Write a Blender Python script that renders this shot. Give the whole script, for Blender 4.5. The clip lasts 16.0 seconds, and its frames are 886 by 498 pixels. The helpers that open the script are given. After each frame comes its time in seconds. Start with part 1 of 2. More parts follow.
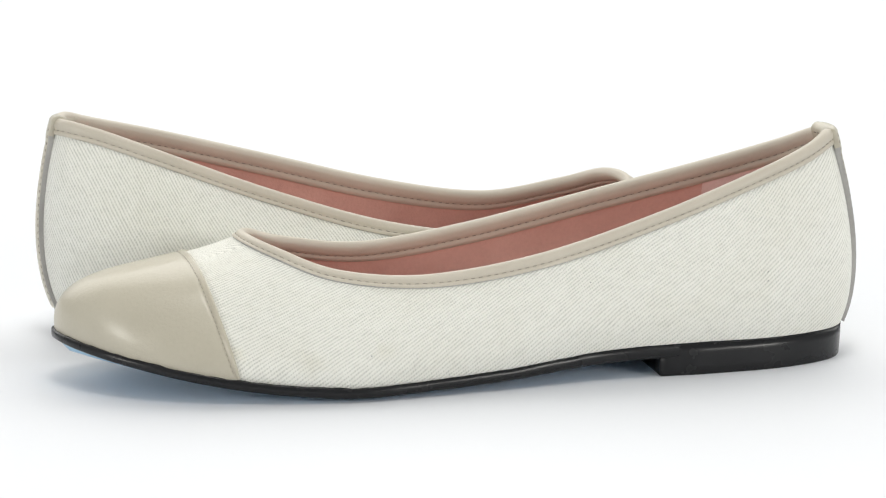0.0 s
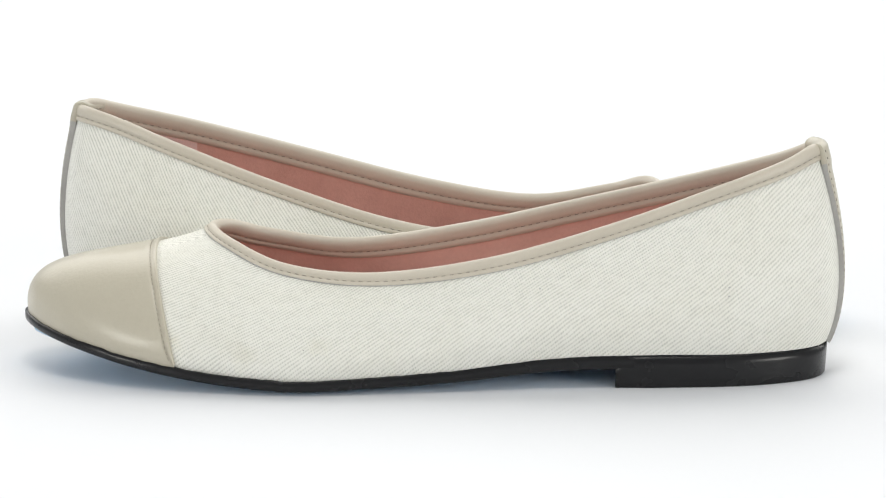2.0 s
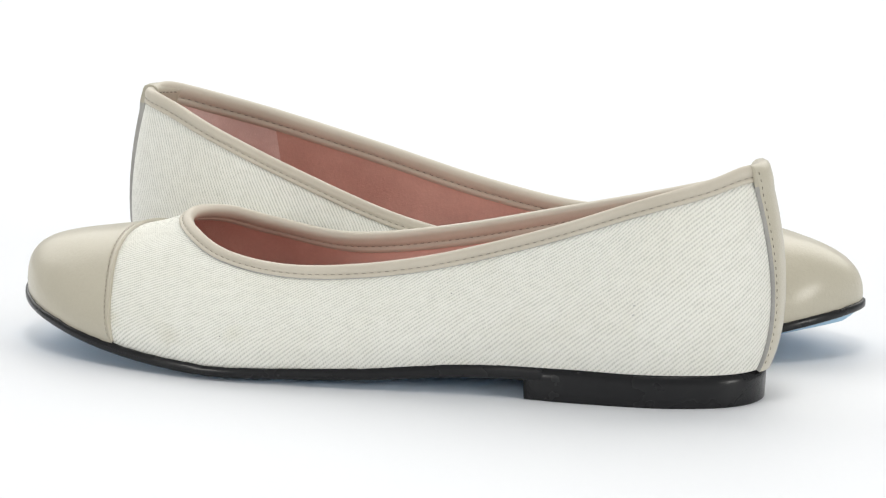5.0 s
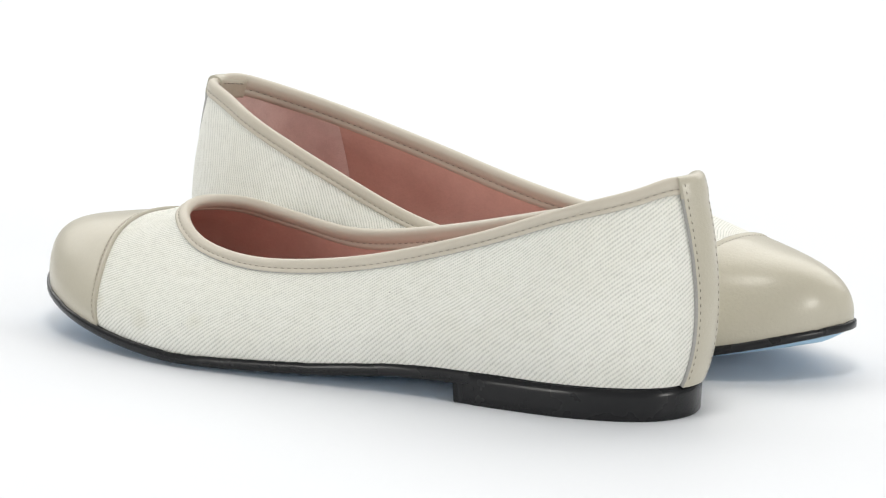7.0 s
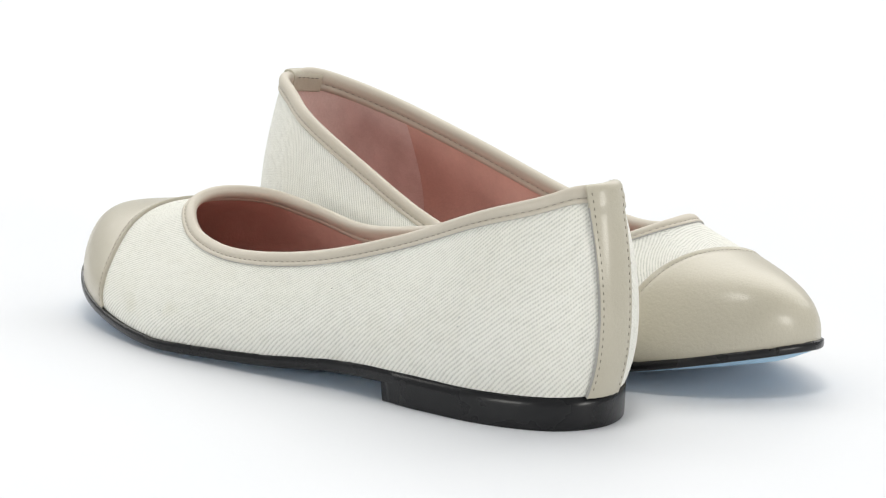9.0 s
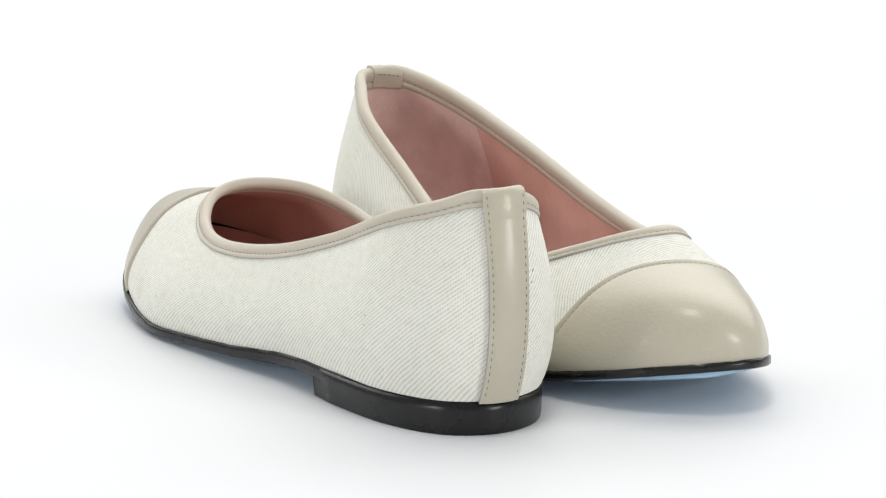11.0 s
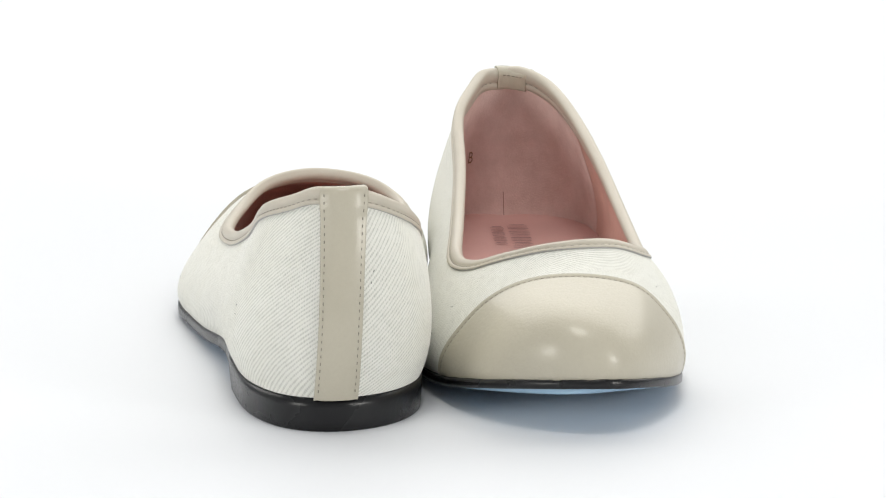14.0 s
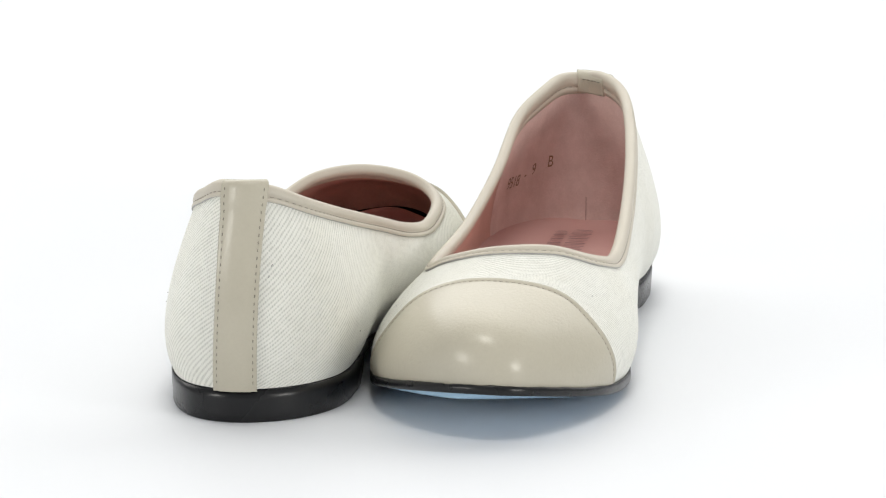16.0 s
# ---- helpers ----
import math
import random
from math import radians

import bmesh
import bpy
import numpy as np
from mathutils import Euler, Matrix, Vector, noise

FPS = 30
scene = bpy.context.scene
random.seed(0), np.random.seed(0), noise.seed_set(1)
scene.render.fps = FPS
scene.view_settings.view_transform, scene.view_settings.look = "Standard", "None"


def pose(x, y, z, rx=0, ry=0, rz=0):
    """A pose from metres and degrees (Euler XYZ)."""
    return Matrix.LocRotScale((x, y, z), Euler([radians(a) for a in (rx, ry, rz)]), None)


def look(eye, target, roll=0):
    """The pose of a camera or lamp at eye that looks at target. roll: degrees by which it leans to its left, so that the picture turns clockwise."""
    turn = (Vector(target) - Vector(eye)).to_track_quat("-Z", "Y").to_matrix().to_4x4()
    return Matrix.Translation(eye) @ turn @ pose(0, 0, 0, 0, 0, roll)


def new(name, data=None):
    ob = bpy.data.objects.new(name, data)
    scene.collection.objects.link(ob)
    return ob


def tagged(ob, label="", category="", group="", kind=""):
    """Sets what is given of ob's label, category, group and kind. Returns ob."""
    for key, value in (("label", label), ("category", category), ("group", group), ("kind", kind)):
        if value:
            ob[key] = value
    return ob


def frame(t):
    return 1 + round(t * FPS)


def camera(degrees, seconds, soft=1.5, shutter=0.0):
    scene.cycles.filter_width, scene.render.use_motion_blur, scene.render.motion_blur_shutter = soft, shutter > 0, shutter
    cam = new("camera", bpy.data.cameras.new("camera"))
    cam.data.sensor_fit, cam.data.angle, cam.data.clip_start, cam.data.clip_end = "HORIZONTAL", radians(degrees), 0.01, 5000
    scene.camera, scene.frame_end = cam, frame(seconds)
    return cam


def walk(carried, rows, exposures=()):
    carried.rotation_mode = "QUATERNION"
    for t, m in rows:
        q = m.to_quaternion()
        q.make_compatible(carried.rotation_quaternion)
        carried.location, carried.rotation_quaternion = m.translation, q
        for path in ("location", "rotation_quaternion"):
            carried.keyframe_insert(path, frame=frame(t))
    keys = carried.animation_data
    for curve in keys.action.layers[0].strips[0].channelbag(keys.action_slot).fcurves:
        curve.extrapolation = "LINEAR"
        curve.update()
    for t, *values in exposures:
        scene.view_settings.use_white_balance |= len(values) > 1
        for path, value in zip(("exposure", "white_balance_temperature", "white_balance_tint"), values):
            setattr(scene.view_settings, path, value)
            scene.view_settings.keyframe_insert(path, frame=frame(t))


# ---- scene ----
# A still camera before a white studio sweep; the pair of shoes turns on the spot.
EYE = Vector((0.0, -1.2211, 0.2700))
YAW, PITCH, ROLL = radians(0.131), radians(11.088), 0.227
AIM = EYE + Vector((math.sin(YAW) * math.cos(PITCH), math.cos(YAW) * math.cos(PITCH), -math.sin(PITCH)))
cam = camera(13.5, 16.0, soft=1.2)
walk(cam, [(0.0, look(EYE, AIM, ROLL)), (16.0, look(EYE, AIM, ROLL))])

# ---- light: a bright white studio with two softboxes in front and one overhead ----
world = bpy.data.worlds.new("studio_white")
scene.world = world
world.use_nodes = True
world.node_tree.nodes["Background"].inputs[0].default_value = (0.955, 0.978, 1.0, 1)
world.node_tree.nodes["Background"].inputs[1].default_value = 0.385
scene.view_settings.exposure = 0.0


def softbox(name, at, aim, w, h, power, colour=(1, 0.98, 0.93)):
    lamp = bpy.data.lights.new(name, "AREA")
    lamp.shape, lamp.size, lamp.size_y, lamp.energy, lamp.color = "RECTANGLE", w, h, power, colour
    ob = new(name, lamp)
    ob.matrix_world = look(at, aim)
    return ob


softbox("softbox_left", (-1.25, -1.05, 0.42), (0, 0, 0.03), 0.40, 0.40, 6.0)
softbox("softbox_right", (1.25, -1.05, 0.42), (0, 0, 0.03), 0.40, 0.40, 7.6)
softbox("softbox_front", (0.0, -0.35, 1.4), (0, 0, 0.03), 0.36, 0.36, 5.0)
softbox("softbox_top", (0.0, 1.9, 1.75), (0, 0.7, 0), 7.0, 2.4, 114.0)


# ---- materials ----
def material(name, colour, rough=0.5):
    m = bpy.data.materials.new(name)
    m.use_nodes = True
    b = m.node_tree.nodes["Principled BSDF"]
    b.inputs["Base Color"].default_value = (*colour, 1)
    b.inputs["Roughness"].default_value = rough
    return m, m.node_tree, b


def node(tree, kind, **values):
    n = tree.nodes.new(kind)
    for key, value in values.items():
        n.inputs[key.replace("_", " ")].default_value = value
    return n


def maths(tree, op, a, b=None):
    n = tree.nodes.new("ShaderNodeMath")
    n.operation = op
    for i, v in enumerate((a, b)):
        if v is None:
            continue
        if isinstance(v, (int, float)):
            n.inputs[i].default_value = v
        else:
            tree.links.new(v, n.inputs[i])
    return n.outputs[0]


def ramp(tree, fac, stops):
    r = tree.nodes.new("ShaderNodeValToRGB")
    el = r.color_ramp.elements
    while len(el) < len(stops):
        el.new(0.5)
    for e, (p, c) in zip(el, stops):
        e.position, e.color = p, (*c, 1)
    tree.links.new(fac, r.inputs[0])
    return r.outputs[0]


def bump(tree, bsdf, height, strength, distance):
    n = tree.nodes.new("ShaderNodeBump")
    n.inputs["Strength"].default_value, n.inputs["Distance"].default_value = strength, distance
    tree.links.new(height, n.inputs["Height"])
    tree.links.new(n.outputs[0], bsdf.inputs["Normal"])


def surface(name, colours, rough, grain, depth, soft_scale=35, coat=0.0, strength=0.5, shine=0.5):
    """Leather, suede or rubber: clouded colour at a large scale, fine grain as relief."""
    m, tree, b = material(name, colours[0], rough)
    at = tree.nodes.new("ShaderNodeTexCoord").outputs["Object"]
    big = node(tree, "ShaderNodeTexNoise", Scale=soft_scale, Detail=4.0, Roughness=0.6)
    small = node(tree, "ShaderNodeTexNoise", Scale=grain, Detail=3.0, Roughness=0.65)
    for n in (big, small):
        tree.links.new(at, n.inputs["Vector"])
    mix = maths(tree, "ADD", maths(tree, "MULTIPLY", big.outputs["Fac"], 0.7), maths(tree, "MULTIPLY", small.outputs["Fac"], 0.3))
    tree.links.new(ramp(tree, mix, [(0.3, colours[0]), (0.7, colours[1])]), b.inputs["Base Color"])
    tree.links.new(maths(tree, "ADD", maths(tree, "MULTIPLY", big.outputs["Fac"], 0.12), rough - 0.06), b.inputs["Roughness"])
    b.inputs["Coat Weight"].default_value, b.inputs["Coat Roughness"].default_value = coat, 0.24
    b.inputs["Specular IOR Level"].default_value = shine
    bump(tree, b, small.outputs["Fac"], strength, depth)
    return m


def twill(name, turn, pitch, smudges=(), tone=(1, 1, 1)):
    """White cotton twill: diagonal ridges of short slanted yarns, on a map in metres."""
    m, tree, b = material(name, (0.8, 0.79, 0.75), 0.9)
    uv = tree.nodes.new("ShaderNodeUVMap").outputs[0]
    wob = node(tree, "ShaderNodeTexNoise", Scale=90.0, Detail=2.0)
    tree.links.new(uv, wob.inputs["Vector"])
    sep = tree.nodes.new("ShaderNodeSeparateXYZ")
    tree.links.new(uv, sep.inputs[0])
    c, s = math.cos(turn), math.sin(turn)
    across = maths(tree, "ADD", maths(tree, "MULTIPLY", sep.outputs[0], -s), maths(tree, "MULTIPLY", sep.outputs[1], c))
    along = maths(tree, "ADD", maths(tree, "MULTIPLY", sep.outputs[0], c), maths(tree, "MULTIPLY", sep.outputs[1], s))
    shift = maths(tree, "MULTIPLY", maths(tree, "SUBTRACT", wob.outputs["Fac"], 0.5), 0.0010)
    across = maths(tree, "ADD", across, shift)
    phase = maths(tree, "MULTIPLY", across, 2 * math.pi / pitch)
    ridge = maths(tree, "MULTIPLY", maths(tree, "ADD", maths(tree, "SINE", phase), 1.0), 0.5)
    yarn_at = maths(tree, "ADD", maths(tree, "MULTIPLY", along, 2 * math.pi / 0.0009), maths(tree, "MULTIPLY", phase, 0.62))
    yarn = maths(tree, "MULTIPLY", maths(tree, "ADD", maths(tree, "SINE", yarn_at), 1.0), 0.5)
    # loose fibres lie across the ridges
    lie = tree.nodes.new("ShaderNodeCombineXYZ")
    tree.links.new(maths(tree, "ADD", along, maths(tree, "MULTIPLY", across, 0.5)), lie.inputs[0])
    tree.links.new(maths(tree, "MULTIPLY", across, 0.45), lie.inputs[1])
    fuzz = node(tree, "ShaderNodeTexNoise", Scale=1500.0, Detail=3.0, Roughness=0.7)
    tree.links.new(lie.outputs[0], fuzz.inputs["Vector"])
    stain = node(tree, "ShaderNodeTexNoise", Scale=28.0, Detail=5.0, Roughness=0.62)
    tree.links.new(uv, stain.inputs["Vector"])
    worn = node(tree, "ShaderNodeTexNoise", Scale=260.0, Detail=2.0, Roughness=0.5)
    tree.links.new(uv, worn.inputs["Vector"])
    # each ridge is a row of short yarns, with small gaps where ridge and yarn both dip, their shade put into the colour
    dip = maths(tree, "SUBTRACT", 1.0, ridge)
    gap = maths(tree, "MULTIPLY", dip, maths(tree, "SUBTRACT", 1.0, yarn))
    beads = maths(tree, "SUBTRACT", maths(tree, "SUBTRACT", 0.82, maths(tree, "MULTIPLY", gap, 0.20)), maths(tree, "MULTIPLY", dip, 0.30))
    beads = maths(tree, "MULTIPLY", beads, maths(tree, "ADD", maths(tree, "MULTIPLY", worn.outputs["Fac"], 0.6), 0.7))
    height = maths(tree, "ADD", beads, maths(tree, "MULTIPLY", fuzz.outputs["Fac"], 0.6))
    dyed = lambda *c: tuple(a * b for a, b in zip(c, tone))
    # the ramp paints the shade of the dips into the thread colour
    thread = ramp(tree, height, [(0.53, dyed(0.505, 0.505, 0.458)), (0.82, dyed(0.722, 0.722, 0.665)), (1.0, dyed(0.845, 0.845, 0.788))])
    dirt = ramp(tree, stain.outputs["Fac"], [(0.32, (0.965, 0.96, 0.94)), (0.55, (1, 1, 1))])
    for at, size, tint in smudges:
        away = tree.nodes.new("ShaderNodeVectorMath")
        away.operation = "DISTANCE"
        tree.links.new(uv, away.inputs[0])
        away.inputs[1].default_value = (*at, 0)
        near = maths(tree, "ADD", maths(tree, "DIVIDE", away.outputs["Value"], size), maths(tree, "MULTIPLY", wob.outputs["Fac"], 1.2))
        spot = ramp(tree, near, [(0.55, tint), (1.0, (1, 1, 1))])
        both = tree.nodes.new("ShaderNodeMix")
        both.data_type, both.blend_type = "RGBA", "MULTIPLY"
        both.inputs[0].default_value = 1.0
        tree.links.new(dirt, both.inputs[6])
        tree.links.new(spot, both.inputs[7])
        dirt = both.outputs[2]
    mul = tree.nodes.new("ShaderNodeMix")
    mul.data_type, mul.blend_type = "RGBA", "MULTIPLY"
    mul.inputs[0].default_value = 1.0
    tree.links.new(thread, mul.inputs[6])
    tree.links.new(dirt, mul.inputs[7])
    tree.links.new(mul.outputs[2], b.inputs["Base Color"])
    b.inputs["Sheen Weight"].default_value = 0.15
    bump(tree, b, height, 0.5, 0.0005)
    return m


LEATHER = surface("beige_leather", [(0.465, 0.430, 0.340), (0.52, 0.483, 0.388)], 0.48, 900, 0.0003, coat=0.52, shine=0.32)
TRIM = surface("trim_leather", [(0.515, 0.470, 0.387), (0.57, 0.523, 0.437)], 0.45, 1100, 0.00012)
RAW = surface("raw_leather_edge", [(0.33, 0.322, 0.305), (0.45, 0.44, 0.42)], 0.85, 1800, 0.0003)
THREAD = surface("taupe_thread", [(0.18, 0.163, 0.132), (0.27, 0.245, 0.20)], 0.7, 3000, 0.0001)
FINE_THREAD = surface("pale_taupe_thread", [(0.29, 0.262, 0.213), (0.37, 0.335, 0.275)], 0.7, 3000, 0.0001)
PINK = surface("pink_lining_leather", [(0.57, 0.338, 0.282), (0.71, 0.447, 0.38)], 0.48, 900, 0.0004, soft_scale=60)
SUEDE = surface("pale_pink_suede", [(0.64, 0.465, 0.425), (0.81, 0.63, 0.59)], 0.85, 1500, 0.0003, soft_scale=110)
SOCK = surface("pink_insole_leather", [(0.62, 0.36, 0.33), (0.69, 0.42, 0.385)], 0.5, 1300, 0.00012)
BLACK = surface("black_sole_edge", [(0.008, 0.008, 0.009), (0.014, 0.014, 0.015)], 0.27, 700, 0.0001, shine=0.32)
BLUE = surface("pale_blue_outsole", [(0.30, 0.475, 0.63), (0.37, 0.54, 0.69)], 0.5, 600, 0.0002)
STAMP = surface("brown_stamp", [(0.23, 0.14, 0.085), (0.33, 0.21, 0.14)], 0.7, 2000, 0.0001)
PRINT = surface("mauve_print", [(0.29, 0.155, 0.155), (0.36, 0.20, 0.195)], 0.6, 2000, 0.0001)
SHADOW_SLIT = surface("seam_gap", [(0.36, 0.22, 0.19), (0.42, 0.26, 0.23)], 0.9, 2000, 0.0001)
# near-black colour for the shade in the slit before the insole
SLIT_SHADE = surface("painted_slit_shade", [(0.022, 0.016, 0.015), (0.04, 0.03, 0.028)], 0.8, 2000, 0.0001)
SPECK = surface("dark_lint", [(0.17, 0.165, 0.155), (0.28, 0.27, 0.25)], 0.9, 3000, 0.0001)
FLOOR = surface("white_sweep", [(0.738, 0.758, 0.796), (0.758, 0.776, 0.810)], 0.55, 400, 0.00005, soft_scale=3)

# ---- the white sweep ----
def sweep():
    bm = bmesh.new()
    line = [(-6.0, 0.0), (4.0, 0.0)]
    line += [(4.0 + 1.2 * math.sin(a), 1.2 - 1.2 * math.cos(a)) for a in (radians(10 * i) for i in range(1, 10))]
    line += [(5.2, 5.0)]
    rows = [[bm.verts.new((x, y, z)) for x in (-7, 7)] for y, z in line]
    for a, b in zip(rows, rows[1:]):
        bm.faces.new((a[0], a[1], b[1], b[0])).smooth = True
    me = bpy.data.meshes.new("floor")
    bm.to_mesh(me)
    me.materials.append(FLOOR)
    return tagged(new("floor", me), "seamless white studio floor curving up behind", "floor", kind="structure")


sweep()


# ---- the pair of ballet flats ----
# Shoe space: x from the heel to the toe, y to the side, z up. A loop runs heel, one side, toe, other side.
def spline(stations, k, closed=True):
    """A smooth curve through stations, at the numbers k from 0 to 1."""
    c = np.array(stations, float)
    n = len(c)
    u = (np.asarray(k, float) % 1.0) * n if closed else np.clip(np.asarray(k, float), 0, 1 - 1e-9) * (n - 1)
    i = u.astype(int)
    f = (u - i)[:, None]
    if closed:
        a, b, d, e = (c[(i + j) % n] for j in (-1, 0, 1, 2))
    else:
        g = np.vstack([2 * c[0] - c[1], c, 2 * c[-1] - c[-2]])
        a, b, d, e = (g[i + j] for j in range(4))
    return 0.5 * (2 * b + (d - a) * f + (2 * a - 5 * b + 4 * d - e) * f ** 2 + (3 * b - a - 3 * d + e) * f ** 3)


TOPLINE_A = [
    (0.0033, -0.0014, 0.0728), (0.0071, 0.0064, 0.0728), (0.0165, 0.0126, 0.0688), (0.0359, 0.0195, 0.0626), (0.0693, 0.0210, 0.0507), (0.1086, 0.0240, 0.0400),
    (0.1458, 0.0252, 0.0352), (0.1734, 0.0198, 0.0369), (0.1910, 0.0091, 0.0430), (0.1975, -0.0070, 0.0453), (0.1929, -0.0246, 0.0434), (0.1800, -0.0347, 0.0386),
    (0.1531, -0.0354, 0.0354), (0.1171, -0.0338, 0.0407), (0.0765, -0.0305, 0.0502), (0.0400, -0.0251, 0.0593), (0.0154, -0.0187, 0.0666), (0.0062, -0.0093, 0.0717),
]
TOPLINE_B = [
    (0.0019, -0.0012, 0.0726), (0.0059, 0.0056, 0.0727), (0.0170, 0.0102, 0.0699), (0.0365, 0.0165, 0.0633), (0.0697, 0.0181, 0.0508), (0.1086, 0.0214, 0.0392),
    (0.1457, 0.0239, 0.0346), (0.1732, 0.0200, 0.0367), (0.1908, 0.0106, 0.0423), (0.1976, -0.0042, 0.0461), (0.1934, -0.0205, 0.0456), (0.1804, -0.0319, 0.0399),
    (0.1533, -0.0340, 0.0357), (0.1172, -0.0327, 0.0415), (0.0767, -0.0293, 0.0524), (0.0402, -0.0242, 0.0625), (0.0153, -0.0181, 0.0691), (0.0050, -0.0090, 0.0732),
]
FEATHER = [
    (0.0002, 0.0000), (0.0064, 0.0156), (0.0271, 0.0253), (0.0571, 0.0284), (0.0893, 0.0293), (0.1182, 0.0339), (0.1450, 0.0374), (0.1716, 0.0399),
    (0.1996, 0.0365), (0.2242, 0.0298), (0.2435, 0.0177), (0.2553, 0.0010), (0.2562, -0.0148), (0.2414, -0.0274), (0.2155, -0.0376), (0.1829, -0.0409),
    (0.1479, -0.0357), (0.1131, -0.0305), (0.0804, -0.0272), (0.0507, -0.0290), (0.0255, -0.0271), (0.0078, -0.0165),
]
# height of the joint of upper and sole along the shoe
ROCKER = [(0.000, 0.0106), (0.030, 0.0105), (0.060, 0.0105), (0.090, 0.0096), (0.118, 0.0063), (0.145, 0.0049), (0.172, 0.0037), (0.200, 0.0058), (0.2153, 0.0080), (0.225, 0.0098), (0.241, 0.0132), (0.258, 0.0168)]
# swell of the upper: out and up at its foot, out and down at its rim, heel to toe
SWELL = [(0.0, 0.0077, 0.018, 0.0057, -0.020), (0.1, 0.007, 0.014, 0.006, -0.018), (0.25, 0.0055, 0.010, 0.007, -0.010), (0.34, 0.0060, 0.006, 0.0125, -0.009),
         (0.42, 0.0028, 0.0115, 0.0157, -0.0118), (0.5, 0.0045, 0.033, 0.0345, -0.0142)]
NK, NV = 288, 48
THICK = 0.0018


def build_last(side, lean, topline, bend, full):
    """The upper's surface: points, normals and lengths on strips from the sole up to the rim. side is 1 or -1 for the two feet,
    lean is how far the soft upper sags to one side, bend how far the toe turns in,
    full how far the heel's outer side bulges."""
    k = np.arange(NK) / NK
    f2 = spline(FEATHER, k)
    turn_in = np.clip((f2[:, 0] - 0.165) / 0.075, 0, 1)
    f2[:, 1] -= bend * turn_in * turn_in * (3 - 2 * turn_in)
    rk = np.array(ROCKER)
    foot = np.c_[f2, np.interp(f2[:, 0], rk[:, 0], rk[:, 1])]
    for _ in range(40):
        foot[:, 2] = (np.roll(foot[:, 2], 1) + 2 * foot[:, 2] + np.roll(foot[:, 2], -1)) / 4
    rim = spline(topline, k + 0.05 * np.sin(2 * np.pi * k) + 0.0165 * np.sin(4 * np.pi * k))
    for _ in range(6):
        rim = (np.roll(rim, 1, 0) + 2 * rim + np.roll(rim, -1, 0)) / 4
    rim[:, 1:] += np.c_[-lean * rim[:, 2], lean * rim[:, 1]]
    t = np.roll(foot, -3, 0) - np.roll(foot, 3, 0)
    out = np.c_[-t[:, 1], t[:, 0], 0 * k]
    out /= np.linalg.norm(out, axis=1)[:, None]
    sw = np.array(SWELL)
    kk = np.minimum(k, 1 - k)
    s = np.array([np.interp(kk, sw[:, 0], sw[:, j]) for j in range(1, 5)]).T
    for _ in range(120):
        s = (np.roll(s, 1, 0) + 2 * s + np.roll(s, -1, 0)) / 4
    inner, outer = np.exp(-((k - 0.45) / 0.05) ** 2), np.exp(-((k - 0.59) / 0.05) ** 2)
    s[:, 0] -= 0.0022 * inner + 0.0014 * outer
    s[:, 1] -= 0.0035 * inner
    s[:, 0] += full * np.exp(-((k - 0.85) / 0.07) ** 2)
    up = np.array([0, 0, 1.0])
    p1 = foot + out * s[:, :1] + up * s[:, 1:2]
    p2 = rim + out * s[:, 2:3] + up * s[:, 3:4]
    v = np.linspace(0, 1, 97)[None, :, None]
    dense = (1 - v) ** 3 * foot[:, None] + 3 * v * (1 - v) ** 2 * p1[:, None] + 3 * v * v * (1 - v) * p2[:, None] + v ** 3 * rim[:, None]
    dense[..., 1] *= side
    along = np.roll(dense, -1, 0) - np.roll(dense, 1, 0)
    rise = np.gradient(dense, axis=1)
    nor = np.cross(rise, along) * side
    nor /= np.linalg.norm(nor, axis=2)[..., None]
    ln = np.concatenate([np.zeros((NK, 1)), np.cumsum(np.linalg.norm(np.diff(dense, axis=1), axis=2), axis=1)], axis=1)
    mid = dense[:, 48]
    girth = np.r_[0, np.cumsum(np.linalg.norm(np.roll(mid, -1, 0) - mid, axis=1))[:-1]]
    if nor[0, 48, 0] > 0:
        nor = -nor
    return {"p": dense, "n": nor, "len": ln, "girth": girth, "side": side, "foot": foot, "out": out}


def on_last(last, k, d, off=0.0, from_top=False):
    """The point at strip k (any number) and the length d up the strip, or down from the rim, lifted by off along the normal."""
    i0 = int(math.floor(k))
    f = k - i0
    res = np.zeros(3)
    for i, w in ((i0 % NK, 1 - f), ((i0 + 1) % NK, f)):
        if w == 0:
            continue
        ln = last["len"][i]
        x = ln[-1] - d if from_top else d
        xc = min(max(x, 0.0), ln[-1])
        j = min(max(int(np.searchsorted(ln, xc)) - 1, 0), 95)
        g = (xc - ln[j]) / max(ln[j + 1] - ln[j], 1e-9)
        p = last["p"][i, j] * (1 - g) + last["p"][i, j + 1] * g
        n = last["n"][i, j] * (1 - g) + last["n"][i, j + 1] * g
        if x != xc:
            q = last["p"][i, 96] - last["p"][i, 93]
            p = p + q / np.linalg.norm(q) * (x - xc)
        res += w * (p + n / np.linalg.norm(n) * off)
    return res


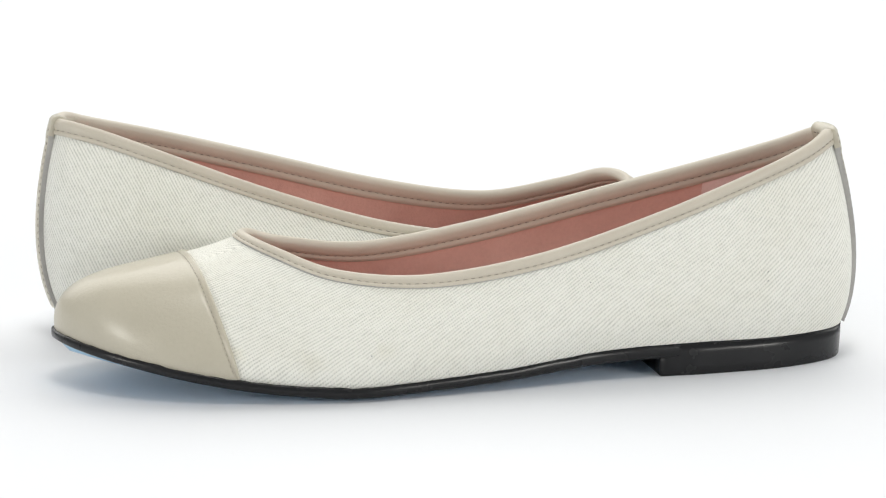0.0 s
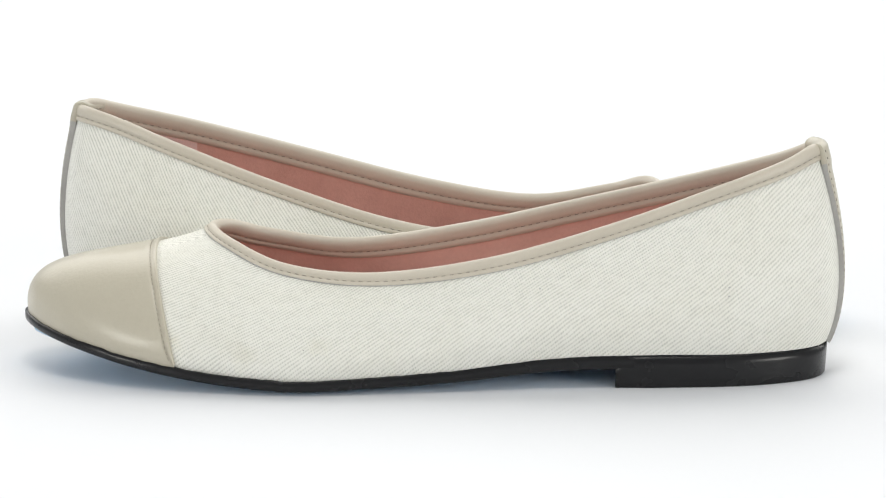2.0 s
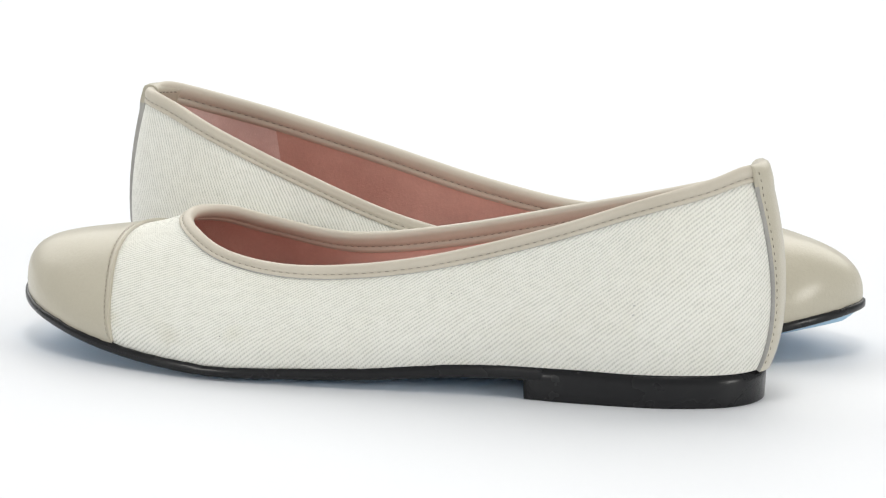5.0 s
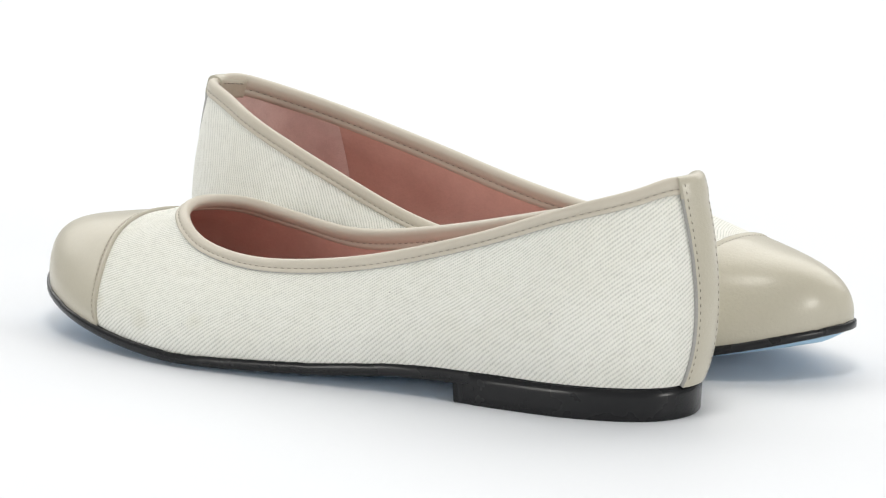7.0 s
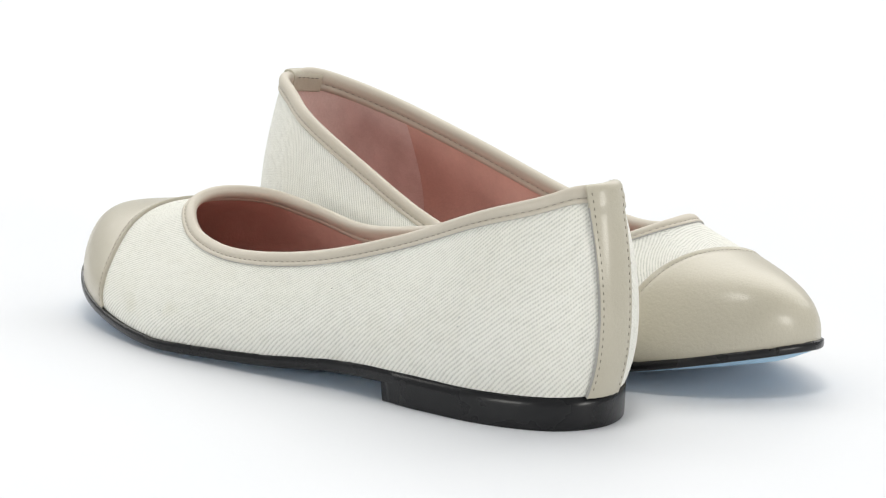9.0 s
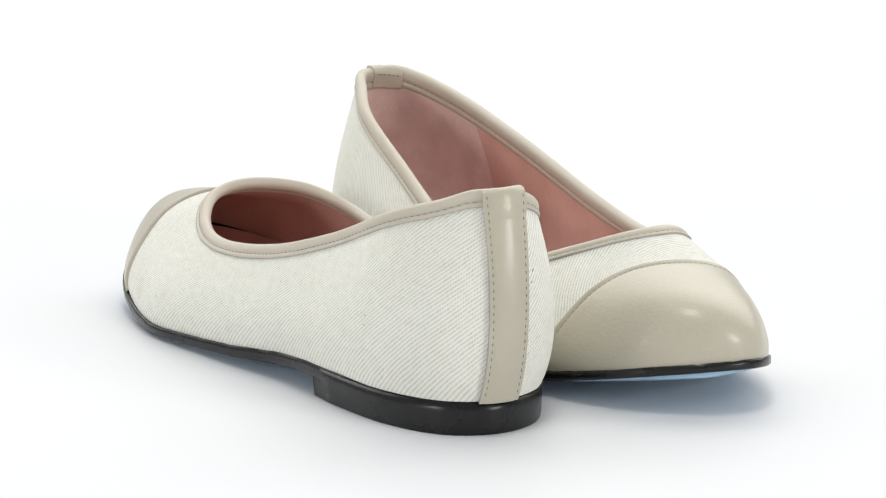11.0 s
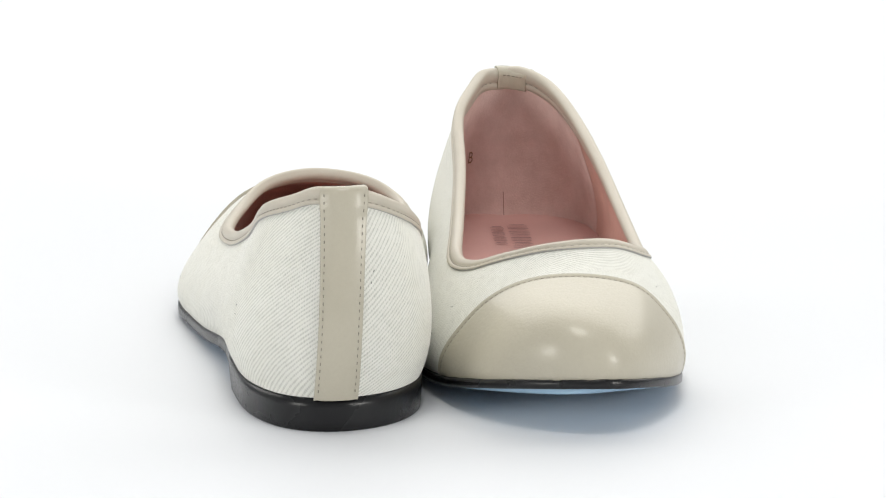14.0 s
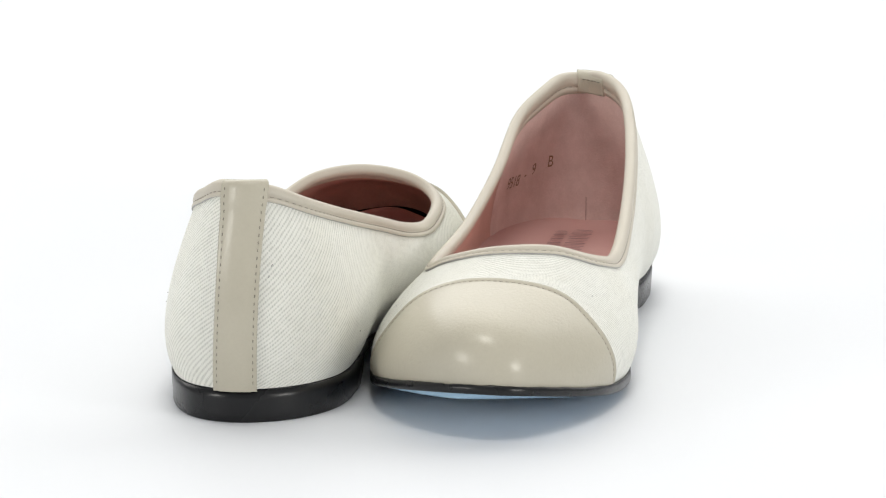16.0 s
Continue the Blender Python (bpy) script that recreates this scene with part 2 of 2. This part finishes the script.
def grid_mesh(name, pts, mats, parent, closed=False, uv=None, flip=False, label="", pick=None):
    """One mesh object from a grid of points rows x columns, as a part of its parent."""
    pts = np.asarray(pts, float)
    r, c = pts.shape[:2]
    faces = []
    for i in range(r if closed else r - 1):
        for j in range(c - 1):
            q = (i * c + j, ((i + 1) % r) * c + j, ((i + 1) % r) * c + j + 1, i * c + j + 1)
            faces.append(q[::-1] if flip else q)
    me = bpy.data.meshes.new(name)
    me.from_pydata(pts.reshape(-1, 3).tolist(), [], faces)
    for m in mats:
        me.materials.append(m)
    if uv is not None:
        layer = me.uv_layers.new(name="UVMap")
        u2 = np.asarray(uv, float).reshape(-1, 2)
        for loop in me.loops:
            layer.data[loop.index].uv = u2[loop.vertex_index]
        for poly in list(me.polygons)[(r // 2) * (c - 1):(r // 2 + 1) * (c - 1)]:
            for l in poly.loop_indices:
                n = me.loops[l].vertex_index
                if n >= (r // 2 + 1) * c:
                    layer.data[l].uv = (u2[n][0], 0.16 - u2[n][1])
    if pick is not None:
        for n, poly in enumerate(me.polygons):
            poly.material_index = pick(n // (c - 1), n % (c - 1))
    for poly in me.polygons:
        poly.use_smooth = True
    return add(name, me, parent, label)


def add(name, me, parent, label=""):
    ob = new(name, me)
    ob.parent = parent
    if label:
        tagged(ob, label)
    return ob


def dashes(name, places, length, width, mat, parent, label=""):
    """A row of short rounded stitches; places holds (point, direction, normal)."""
    verts, faces = [], []
    ring = [(-0.5, 0.0, 0.25), (-0.5, 0.5, 0.0), (-0.5, -0.5, 0.0)]
    for p, d, n in places:
        d = d / np.linalg.norm(d)
        n = n / np.linalg.norm(n)
        s = np.cross(n, d)
        base = len(verts)
        for x, hw, h in ((-0.5, 0.2, 0.05), (-0.3, 0.5, 0.5), (0.3, 0.5, 0.5), (0.5, 0.2, 0.05)):
            for y, z in ((-hw, -0.4), (-hw * 0.6, h), (hw * 0.6, h), (hw, -0.4)):
                verts.append(tuple(p + d * x * length + s * y * width + n * z * width))
        for a in range(3):
            for b in range(3):
                o = base + a * 4 + b
                faces.append((o, o + 4, o + 5, o + 1))
        faces.append((base, base + 1, base + 2, base + 3))
        faces.append((base + 15, base + 14, base + 13, base + 12))
    me = bpy.data.meshes.new(name)
    me.from_pydata(verts, [], faces)
    me.materials.append(mat)
    for poly in me.polygons:
        poly.use_smooth = True
    ob = add(name, me, parent, label)
    tagged(ob, kind="stuff")
    return ob


def stitch_path(points, normals, step):
    """Evenly spaced stitches along a line of points."""
    pts, nor = np.array(points), np.array(normals)
    seg = np.linalg.norm(np.diff(pts, axis=0), axis=1)
    s = np.r_[0, np.cumsum(seg)]
    res = []
    for x in np.arange(step / 2, s[-1], step):
        j = min(int(np.searchsorted(s, x)) - 1, len(seg) - 1)
        f = (x - s[j]) / max(seg[j], 1e-9)
        res.append((pts[j] * (1 - f) + pts[j + 1] * f, pts[j + 1] - pts[j], nor[j]))
    return res


def seam_x(p, side):
    return 0.2158 - 0.25 * (0.0398 - p[:, 2]) - (30 if side > 0 else 2) * np.maximum(0, -p[:, 1] * side - 0.020) ** 2 + (0.0015 if side < 0 else 0.0)


def cloth_map(last, grid):
    """The cloth laid flat, in metres: along the shoe from the heel seam, and up the wall and over the vamp from one side to the other."""
    foot, side = last["foot"], last["side"]
    half = NK // 2
    run = np.r_[0, np.cumsum(np.linalg.norm(np.diff(foot[:, :2], axis=0), axis=1))]
    total = run[-1]
    res = np.zeros(grid.shape[:2] + (2,))
    step = np.linalg.norm((np.roll(grid, -1, 0) - grid)[:, :, :2], axis=2)
    ahead = np.vstack([np.zeros((1, grid.shape[1])), np.cumsum(step, axis=0)[:-1]])
    behind = np.cumsum(step[::-1], axis=0)[::-1]
    for i in range(NK):
        near = i <= half
        ids = np.arange(0, half + 1) if near else np.arange(NK - 1, half - 1, -1)
        fx = foot[ids, 0]
        girth = run[ids] if near else total - run[ids]
        keep = fx < 0.2
        gx = lambda x: np.interp(x, fx[keep], girth[keep]) + np.maximum(0, x - fx[keep][-1])
        other = np.arange(NK - 1, half - 1, -1) if near else np.arange(0, half + 1)
        ofx, ogirth = foot[other, 0], total - run[other] if near else run[other]
        okeep = ofx < 0.2
        gx2 = lambda x: np.interp(x, ofx[okeep], ogirth[okeep]) + np.maximum(0, x - ofx[okeep][-1])
        wall = np.abs(grid[ids, :, 1])
        top = np.argmax(wall, axis=1)
        bx, by, bz = grid[ids, top, 0], wall[np.arange(len(ids)), top], grid[ids, top, 2]
        bx = np.maximum.accumulate(bx)
        p = grid[i]
        own = ahead[i] if near else behind[i]
        x = p[:, 0]
        w = np.clip((x - 0.02) / 0.035, 0, 1)
        w = w * w * (3 - 2 * w)
        up = p[:, 2] + w * np.where(p[:, 2] > np.interp(x, bx, bz), np.interp(x, bx, by) - np.abs(p[:, 1]), 0)
        far = np.clip((x - 0.03) / 0.06, 0, 1)
        far = far * far * (3 - 2 * far)
        # the narrower rim takes its start from the side, so that the weave runs straight
        side_run = (ahead if near else behind)[ids[:NK // 4]]
        side_x = grid[ids[:NK // 4], :, 0]
        own = own + np.array([gx(np.array([0.06]))[0] - np.interp(0.06, np.maximum.accumulate(side_x[:, j]), side_run[:, j]) for j in range(len(x))])
        u = (1 - far) * own + far * gx(x)
        # both halves meet along the middle of the vamp
        ridge = grid[half, NV // 2:]
        ridge = ridge[np.argsort(ridge[:, 0])]
        lift = 0.08 - ridge[:, 2] - np.interp(ridge[:, 0], bx, by) + np.abs(ridge[:, 1])
        near_mid = np.exp(-((p[:, 1] - np.interp(x, ridge[:, 0], ridge[:, 1])) / 0.013) ** 2) * np.clip((x - 0.185) / 0.01, 0, 1)
        up = up + np.interp(x, ridge[:, 0], lift) * near_mid
        u = u + 0.5 * (gx2(x) - gx(x)) * near_mid
        res[i, :, 0] = u
        res[i, :, 1] = up if near else 0.16 - up
    return res


def make_shoe(side, lean, topline, bend, full, label, cloth, size_stamp, lint):
    last = build_last(side, lean, topline, bend, full)
    shoe = new("ballet_flat")
    tagged(shoe, label, "shoe", "pair of ballet flats")
    P, LN = last["p"], last["len"]
    flip = side < 0

    # canvas upper, outside face and a small return at the foot
    vs = np.linspace(0, 1, NV + 1)
    grid, uv = [], []
    for i in range(NK):
        tot = LN[i, -1]
        grid.append([on_last(last, i, tot * v) for v in vs])
    uv = cloth_map(last, np.array(grid))
    upper = grid_mesh("upper", grid, [cloth], shoe, closed=True, uv=uv, flip=not flip, label="white cotton twill upper")

    # lining inside, and the paler suede heel lining that laps over it
    grid = [[on_last(last, i, LN[i, -1] * v, -THICK) for v in np.linspace(0.02, 1, 25)] for i in range(NK)]
    grid_mesh("lining", grid, [PINK], shoe, closed=True, flip=flip, label="dusty pink leather lining")
    span = int(NK * 0.118)
    up_to = [1 - 0.0055 / LN[i % NK, -1] for i in range(-span, span + 1)]
    grid = [[on_last(last, i, LN[i, -1] * v, -THICK - (0.0001 if abs(i) == span else 0.0005)) for v in np.linspace(0.02, top, 25)]
            for i, top in zip(range(-span, span + 1), up_to)]
    heel_lining = grid_mesh("heel_lining", grid, [SUEDE], shoe, flip=flip, label="pale pink suede heel lining")
    slit = [[on_last(last, dk, LN[0, -1] * v, -THICK - 0.0007) for dk in (-0.12, 0.12)] for v in np.linspace(0.05, 0.27, 14)]
    grid_mesh("seam", slit, [SHADOW_SLIT], heel_lining, flip=not flip)

    # insole
    rows = []
    for i in range(0, NK // 2 + 1):
        gap = 0.0060 * min(max((i / NK - 0.38) / 0.06, 0), 1)
        lift = 0.0045 + 0.0045 * min(max(1 - (i / NK - 0.1) / 0.2, 0), 1)
        a = on_last(last, i, lift, -THICK * 0.6 - gap)
        b = on_last(last, (NK - i) % NK, lift, -THICK * 0.6 - gap)
        rows.append([a * (1 - f) + b * f + np.array([0, 0, 0.0012 * (2 * f - 1) ** 2 - 0.0004]) for f in np.linspace(0, 1, 17)])
    insole = grid_mesh("insole", rows, [SOCK], shoe, flip=not flip, label="pink leather insole with a faded print")

    # shade in the slit round the toe, added as a dark strip
    edge = []
    for k in np.linspace(0.395, 0.605, 61) * NK:
        tip = min(1.0, (0.105 - abs(k / NK - 0.5)) / 0.02)
        edge.append([on_last(last, k, 0.0020 + (0.0025 * tip) * f, -THICK - 0.0004 - 0.0004 * f) for f in (0, 0.33, 0.66, 1)])
    grid_mesh("toe_slit_shade", edge, [SLIT_SHADE], insole, flip=flip, label="dark strip standing in for the shade between insole and lining")

    def insole_at(x, y):
        z = np.interp(x, [r[0][0] for r in np.array(rows)], [r[8][2] for r in np.array(rows)])
        return np.array([x, y, z + 0.0007])

    # worn print as plain bars, two lines along the heel
    for y0, tall, x0, step, count in ((-0.0030, 0.0072, 0.022, 0.0024, 16), (0.0045, 0.0046, 0.025, 0.0021, 14)):
        for b in range(count):
            x, w, t = x0 + step * b, 0.0005 if b % 3 else 0.0009, tall * (1.0 if b % 4 else 0.75)
            slant = 0.0006 if b % 5 == 2 else 0.0
            quad = [[insole_at(x, (y0 - t / 2) * side), insole_at(x + w, (y0 - t / 2) * side)],
                    [insole_at(x + slant, (y0 + t / 2) * side), insole_at(x + slant + w, (y0 + t / 2) * side)]]
            grid_mesh("print_bar", quad, [PRINT], insole, flip=flip)

    # leather toe cap with a turned edge
    def crossing(i):
        xs = P[i, :, 0] - seam_x(P[i], side)
        if xs[0] <= 0:
            return None
        j = int(np.argmax(xs <= 0))
        f = xs[j - 1] / (xs[j - 1] - xs[j])
        return LN[i, j - 1] + f * (LN[i, j] - LN[i, j - 1])

    ks = [i for i in range(NK) if crossing(i) is not None]
    ends = [crossing(i) for i in ks]
    cap, edge, edge_n = [], [], []
    for i, e in zip(ks, ends):
        row = [on_last(last, i, (e - 0.0026) * v if e > 0.004 else e * 0.4 * v, 0.0008) for v in np.linspace(0, 1, 26)]
        tail = [(0.0022, 0.00065), (0.0018, 0.0005), (0.0014, 0.0007), (0.0006, 0.0011), (0.0001, 0.0010), (0.0, 0.0)]
        row += [on_last(last, i, max(e - d, e * 0.5), o) for d, o in tail]
        cap.append(row)
        if e > 0.004:
            edge.append(on_last(last, i, e - 0.0021, 0.0008))
            edge_n.append(on_last(last, i, e - 0.0021, 0.0018) - edge[-1])
    toe_cap = grid_mesh("toe_cap", cap, [LEATHER], shoe, flip=not flip, label="smooth beige leather toe cap")
    dashes("stitching", stitch_path(edge, edge_n, 0.0019), 0.0012, 0.00018, FINE_THREAD, toe_cap, "fine taupe stitching")

    # binding folded over the rim
    prof = [(0.0046, 0.0), (0.0046, 0.0006), (0.0040, 0.0008), (0.0034, 0.0008), (0.0030, 0.0004), (0.0026, 0.0009), (0.0016, 0.0012), (0.0005, 0.0012),
            (-0.0004, 0.0009), (-0.0009, 0.0002), (-0.0010, -0.0007), (-0.0009, -0.0014), (-0.0004, -0.0021), (0.0004, -0.0025), (0.0018, -0.0026),
            (0.0034, -0.0026), (0.0039, -0.0021), (0.0044, -0.0026), (0.0066, -0.0026), (0.0068, -0.0017)]
    slim = lambda i, o: 1.0 if o < -0.001 else 1 - 0.2 * math.exp(-((i / NK - 0.5) / 0.17) ** 2)
    grid = [[on_last(last, i, d * slim(i, o), o, True) for d, o in prof] for i in range(NK)]
    binding = grid_mesh("binding", grid, [TRIM, RAW], shoe, closed=True, flip=flip, label="beige leather binding along the topline",
                        pick=lambda r, c: 1 if c in (0, 18) else 0)
    for d, o in ((0.0030, 0.0006), (0.0039, -0.0022)):
        line = [on_last(last, i, d * slim(i, o), o, True) for i in list(range(NK)) + [0]]
        nor = [(on_last(last, i, d * slim(i, o), o * 2, True) - on_last(last, i, d * slim(i, o), o, True)) for i in list(range(NK)) + [0]]
        dashes("stitching", stitch_path(line, nor, 0.0026), 0.0014, 0.00030, FINE_THREAD if o > 0 else THREAD, binding, "taupe stitching")

    # heel strip: up the back, over the rim and a little way down inside
    tot = LN[0, -1]
    proud = lambda h: 0.0014 + 0.0006 * min(max(h / tot, 0), 1) + 0.0005 * min(max(0.0, (0.008 - tot + h) / 0.003), 1)
    path = [(h, proud(h)) for h in np.r_[np.linspace(0, tot - 0.008, 24), np.linspace(tot - 0.0075, tot - 0.0005, 8)]]
    path += [(tot + 0.0006, 0.0021), (tot + 0.0013, 0.0013), (tot + 0.0016, 0.0002), (tot + 0.0016, -0.0010), (tot + 0.0012, -0.0021), (tot + 0.0004, -0.0029)]
    path += [(tot - d, -0.0030) for d in (0.001, 0.0025, 0.0040, 0.0052, 0.0060)] + [(tot - 0.0064, -0.0020)]

    def strip_k(h, y):
        """The strip number where the surface at height h up the back has the sideways place y."""
        frac = min(max(h / tot, 0), 1)
        idx = np.arange(-30, 31)
        ys = np.array([P[i % NK, int(round(frac * 96)), 1] for i in idx]) * side
        return float(np.interp(y, ys, idx))

    middle = lambda h: 0.0004 - 0.0030 * min(max(h / tot, 0), 1)
    half = [0.0063, 0.0063, 0.0060, 0.0052, 0.0043, 0.0020]
    cols = [-h for h in half] + [0.0] + half[::-1]
    sink = [-0.0020, 0.0, 0.0, -0.00012, 0.0001, 0.0001, 0.0001, 0.0001, 0.0001, -0.00012, 0.0, 0.0, -0.0020]
    grid = []
    for y, s in zip(cols, sink):
        line = []
        for h, o in path:
            line.append(on_last(last, strip_k(h, y * (1 - 0.05 * min(max(h / tot, 0), 1)) + middle(h)), h - (0.0007 if h > tot and s < -0.0005 else 0.0), max(o + s, 0.0) if o > 0 else o - max(s, -0.0009)))
        grid.append(line)
    strip = grid_mesh("heel_strip", grid, [LEATHER, RAW], shoe, flip=not flip, label="beige leather strip up the back seam", pick=lambda r, c: 1 if r in (0, len(cols) - 2) and c < 26 else 0)
    for y in (-0.0052, 0.0052):
        hs = np.linspace(0.002, tot - 0.0015, 40)
        line = [on_last(last, strip_k(h, y * (1 - 0.05 * h / tot) + middle(h)), h, proud(h) - 0.0001) for h in hs]
        nor = [on_last(last, strip_k(h, y), h, 0.002) - on_last(last, strip_k(h, y), h, 0.001) for h in hs]
        dashes("stitching", stitch_path(line, nor, 0.0023), 0.0010, 0.00036, THREAD, strip, "taupe stitching")
    line = [on_last(last, strip_k(tot, y + middle(tot)), tot - 0.0005, -0.0031) for y in np.linspace(-0.0048, 0.0048, 9)]
    nor = [on_last(last, 0, tot - 0.0014, -0.005) - on_last(last, 0, tot - 0.0014, -0.004)] * 9
    dashes("stitching", stitch_path(line, nor, 0.0016), 0.0012, 0.0005, THREAD, strip, "taupe stitching")

    # sole: black edge all round, pale blue underneath
    foot, out = last["foot"].copy(), last["out"].copy()
    foot[:, 1] *= side
    out[:, 1] *= side
    thick = np.interp(foot[:, 0], [0, 0.07, 0.11, 0.15, 0.2, 0.26], [0.0042, 0.0042, 0.0035, 0.0030, 0.0028, 0.0024])
    low = np.maximum(foot[:, 2] - thick, 0.0003)
    rag = np.random.RandomState(7 + side).normal(0, 0.00016, NK)
    rag = (rag + np.roll(rag, 1)) * 0.7
    ringed = lambda o, z: np.c_[foot[:, :2] + out[:, :2] * o, z]
    wide = np.interp(foot[:, 0], [0, 0.06, 0.12, 0.2, 0.26], [-0.0006, 0.0, 0.0006, 0.0013, 0.0016])
    ringw = lambda o, z: np.c_[foot[:, :2] + out[:, :2] * (o + wide)[:, None], z]
    levels = [ringed(0.0002, foot[:, 2] + 0.0005 + rag * 0.5), ringw(-0.0003, foot[:, 2] + 0.0005 + rag * 0.6), ringw(0.0002, foot[:, 2] + 0.0003), ringw(0.0003, foot[:, 2] * 0.6 + low * 0.4),
              ringw(0.0002, low + 0.0005), ringw(-0.0003, low + 0.0001), ringed(-0.0035, low)]
    grid_mesh("sole", np.stack(levels, 1), [BLACK], shoe, closed=True, flip=flip, label="thin black sole edge")
    rows = []
    belly = np.interp(foot[:, 0], [0.1, 0.16, 0.2, 0.24], [0.0003, 0.0005, 0.0010, 0.0017])
    for i in range(0, NK // 2 + 1):
        j = (NK - i) % NK
        c, d = (np.r_[foot[n, :2] + out[n, :2] * (wide[n] - 0.0016), low[n] - 0.0001] for n in (i, j))
        line = []
        for f in np.linspace(0, 1, 13):
            q = c * (1 - f) + d * f
            q[2] = max(q[2] - belly[i] * (1 - abs(2 * f - 1) ** 3), 0.00005)
            line.append(q)
        rows.append(line)
    grid_mesh("outsole", rows, [BLUE], shoe, flip=flip, label="pale blue leather outsole")

    # low stacked heel
    bm = bmesh.new()
    plan = []
    xf = 0.0697
    ids = [i for i in range(-NK // 2, NK // 2) if foot[i % NK, 0] < xf - 0.001]
    for i in ids:
        n = i % NK
        ease = min(max((xf - foot[n, 0]) / 0.012, 0), 1)
        plan.append(foot[n, :2] + out[n, :2] * (wide[n] - 0.0001 + 0.0008 * ease))
    first, final = plan[0], plan[-1]
    plan = [np.array([xf, first[1]])] + plan + [np.array([xf, final[1]])]
    plan += [np.array([xf - 0.0012 * math.sin(math.pi * f), final[1] * (1 - f) + first[1] * f]) for f in (0.2, 0.4, 0.6, 0.8)]
    mid = np.mean(plan, axis=0)
    rings = []
    rk = np.array(ROCKER)
    for z, s in ((0.0, 0.974), (0.0004, 0.984), (0.3, 0.990), (0.7, 0.998), (1.0, 1.0)):
        ring = []
        for n, q in enumerate(plan):
            p = mid + (q - mid) * s
            if abs(q[0] - xf) < 0.002:
                p[0] = q[0]
            top = np.interp(q[0], rk[:, 0], rk[:, 1]) - (0.0036 if n == 0 or n > len(ids) else 0.0004)
            ring.append(bm.verts.new((p[0], p[1], z if z < 0.01 else max(top, 0.0052) * z)))
        rings.append(ring)
    for a, b in zip(rings, rings[1:]):
        for n in range(len(a)):
            bm.faces.new((a[n], a[(n + 1) % len(a)], b[(n + 1) % len(a)], b[n])).smooth = True
    bm.faces.new(rings[0][::-1])
    bm.faces.new(rings[-1])
    bmesh.ops.recalc_face_normals(bm, faces=bm.faces)
    me = bpy.data.meshes.new("heel")
    bm.to_mesh(me)
    bm.free()
    me.materials.append(BLACK)
    add("heel", me, shoe, "low black stacked heel")

    # lint caught in the weave
    for k, d, length, turn in lint:
        p = on_last(last, k, d, 0.0002)
        n = on_last(last, k, d, 0.0013) - p
        t = on_last(last, k + 1, d, 0.0002) - p
        t = t / np.linalg.norm(t) * math.cos(turn) + np.cross(n / np.linalg.norm(n), t / np.linalg.norm(t)) * math.sin(turn)
        dashes("lint", [(p, t, n)], length * 0.85, 0.00024, SPECK, upper)
    # size stamp inside
    if size_stamp:
        for n, (text, u, h) in enumerate(size_stamp):
            cu = bpy.data.curves.new("size_stamp", "FONT")
            cu.body, cu.size, cu.align_x = text, 0.0063, "CENTER"
            tmp = new("tmp", cu)
            me = bpy.data.meshes.new_from_object(tmp.evaluated_get(bpy.context.evaluated_depsgraph_get()))
            scene.collection.objects.unlink(tmp)
            bpy.data.objects.remove(tmp)
            for v in me.vertices:
                g = u - v.co.x * 0.85
                gi = np.r_[last["girth"] , last["girth"][-1] + 0.002]
                k = float(np.interp(abs(g), gi, np.arange(NK + 1)))
                k = k if g > 0 else -k
                v.co = Vector(on_last(last, k * 1.0, h + v.co.y, -THICK - 0.0007))
            me.materials.clear()
            me.materials.append(STAMP)
            add("size_stamp", me, heel_lining, "brown stamped size")
    return shoe


TWILL_A = twill("white_twill", radians(-39), 0.00118, [((0.199, 0.013), 0.016, (0.905, 0.895, 0.86)), ((0.178, 0.018), 0.010, (0.935, 0.925, 0.89)), ((0.062, 0.0525), 0.004, (0.82, 0.81, 0.78)), ((0.223, 0.017), 0.012, (0.92, 0.9, 0.85))], tone=(1.004, 1.0, 0.99))
TWILL_B = twill("white_twill_steep", radians(117), 0.00110, tone=(1.0, 1.0, 1.0))
first_shoe = make_shoe(1, 0.012, TOPLINE_A, 0.0028, 0.0, "white twill ballet flat with a beige leather cap toe", TWILL_A, None,
                                   [(31, 0.0226, 0.0008, 0.1), (30.8, 0.0197, 0.0009, 0.2), (280, 0.0391, 0.0011, 0.9), (281, 0.0357, 0.0007, 1.2), (57, 0.0254, 0.0005, 0.1), (256, 0.0121, 0.0007, 0.4), (92, 0.012, 0.0006, 0.2)])
second_shoe = make_shoe(-1, -0.044, TOPLINE_B, 0.0012, 0.003, "white twill ballet flat, beige cap toe, size-stamped pink lining", TWILL_B,
                                     [("B", 0.0152, 0.0290), ("9", 0.0246, 0.0272), ("-", 0.0300, 0.0263), ("9518", 0.0392, 0.0247)],
                                     [(114, 0.0297, 0.0008, 0.3), (172, 0.0424, 0.0009, 0.1)])


# ---- the turn ----
def turned(t, x, y, angle):
    th = radians(5.917 + 7.0344 * t - 0.10 * (t - 8) ** 2 / 100)
    return Matrix.Rotation(-th, 4, "Z") @ pose(x, y, 0, 0, 0, angle)


def motions():
    walk(first_shoe, [(t * 0.5, turned(t * 0.5, 0.1332, 0.0041, 200.37)) for t in range(33)])
    walk(second_shoe, [(t * 0.5, turned(t * 0.5, -0.1275, -0.0065, 17.37)) for t in range(33)])


motions()
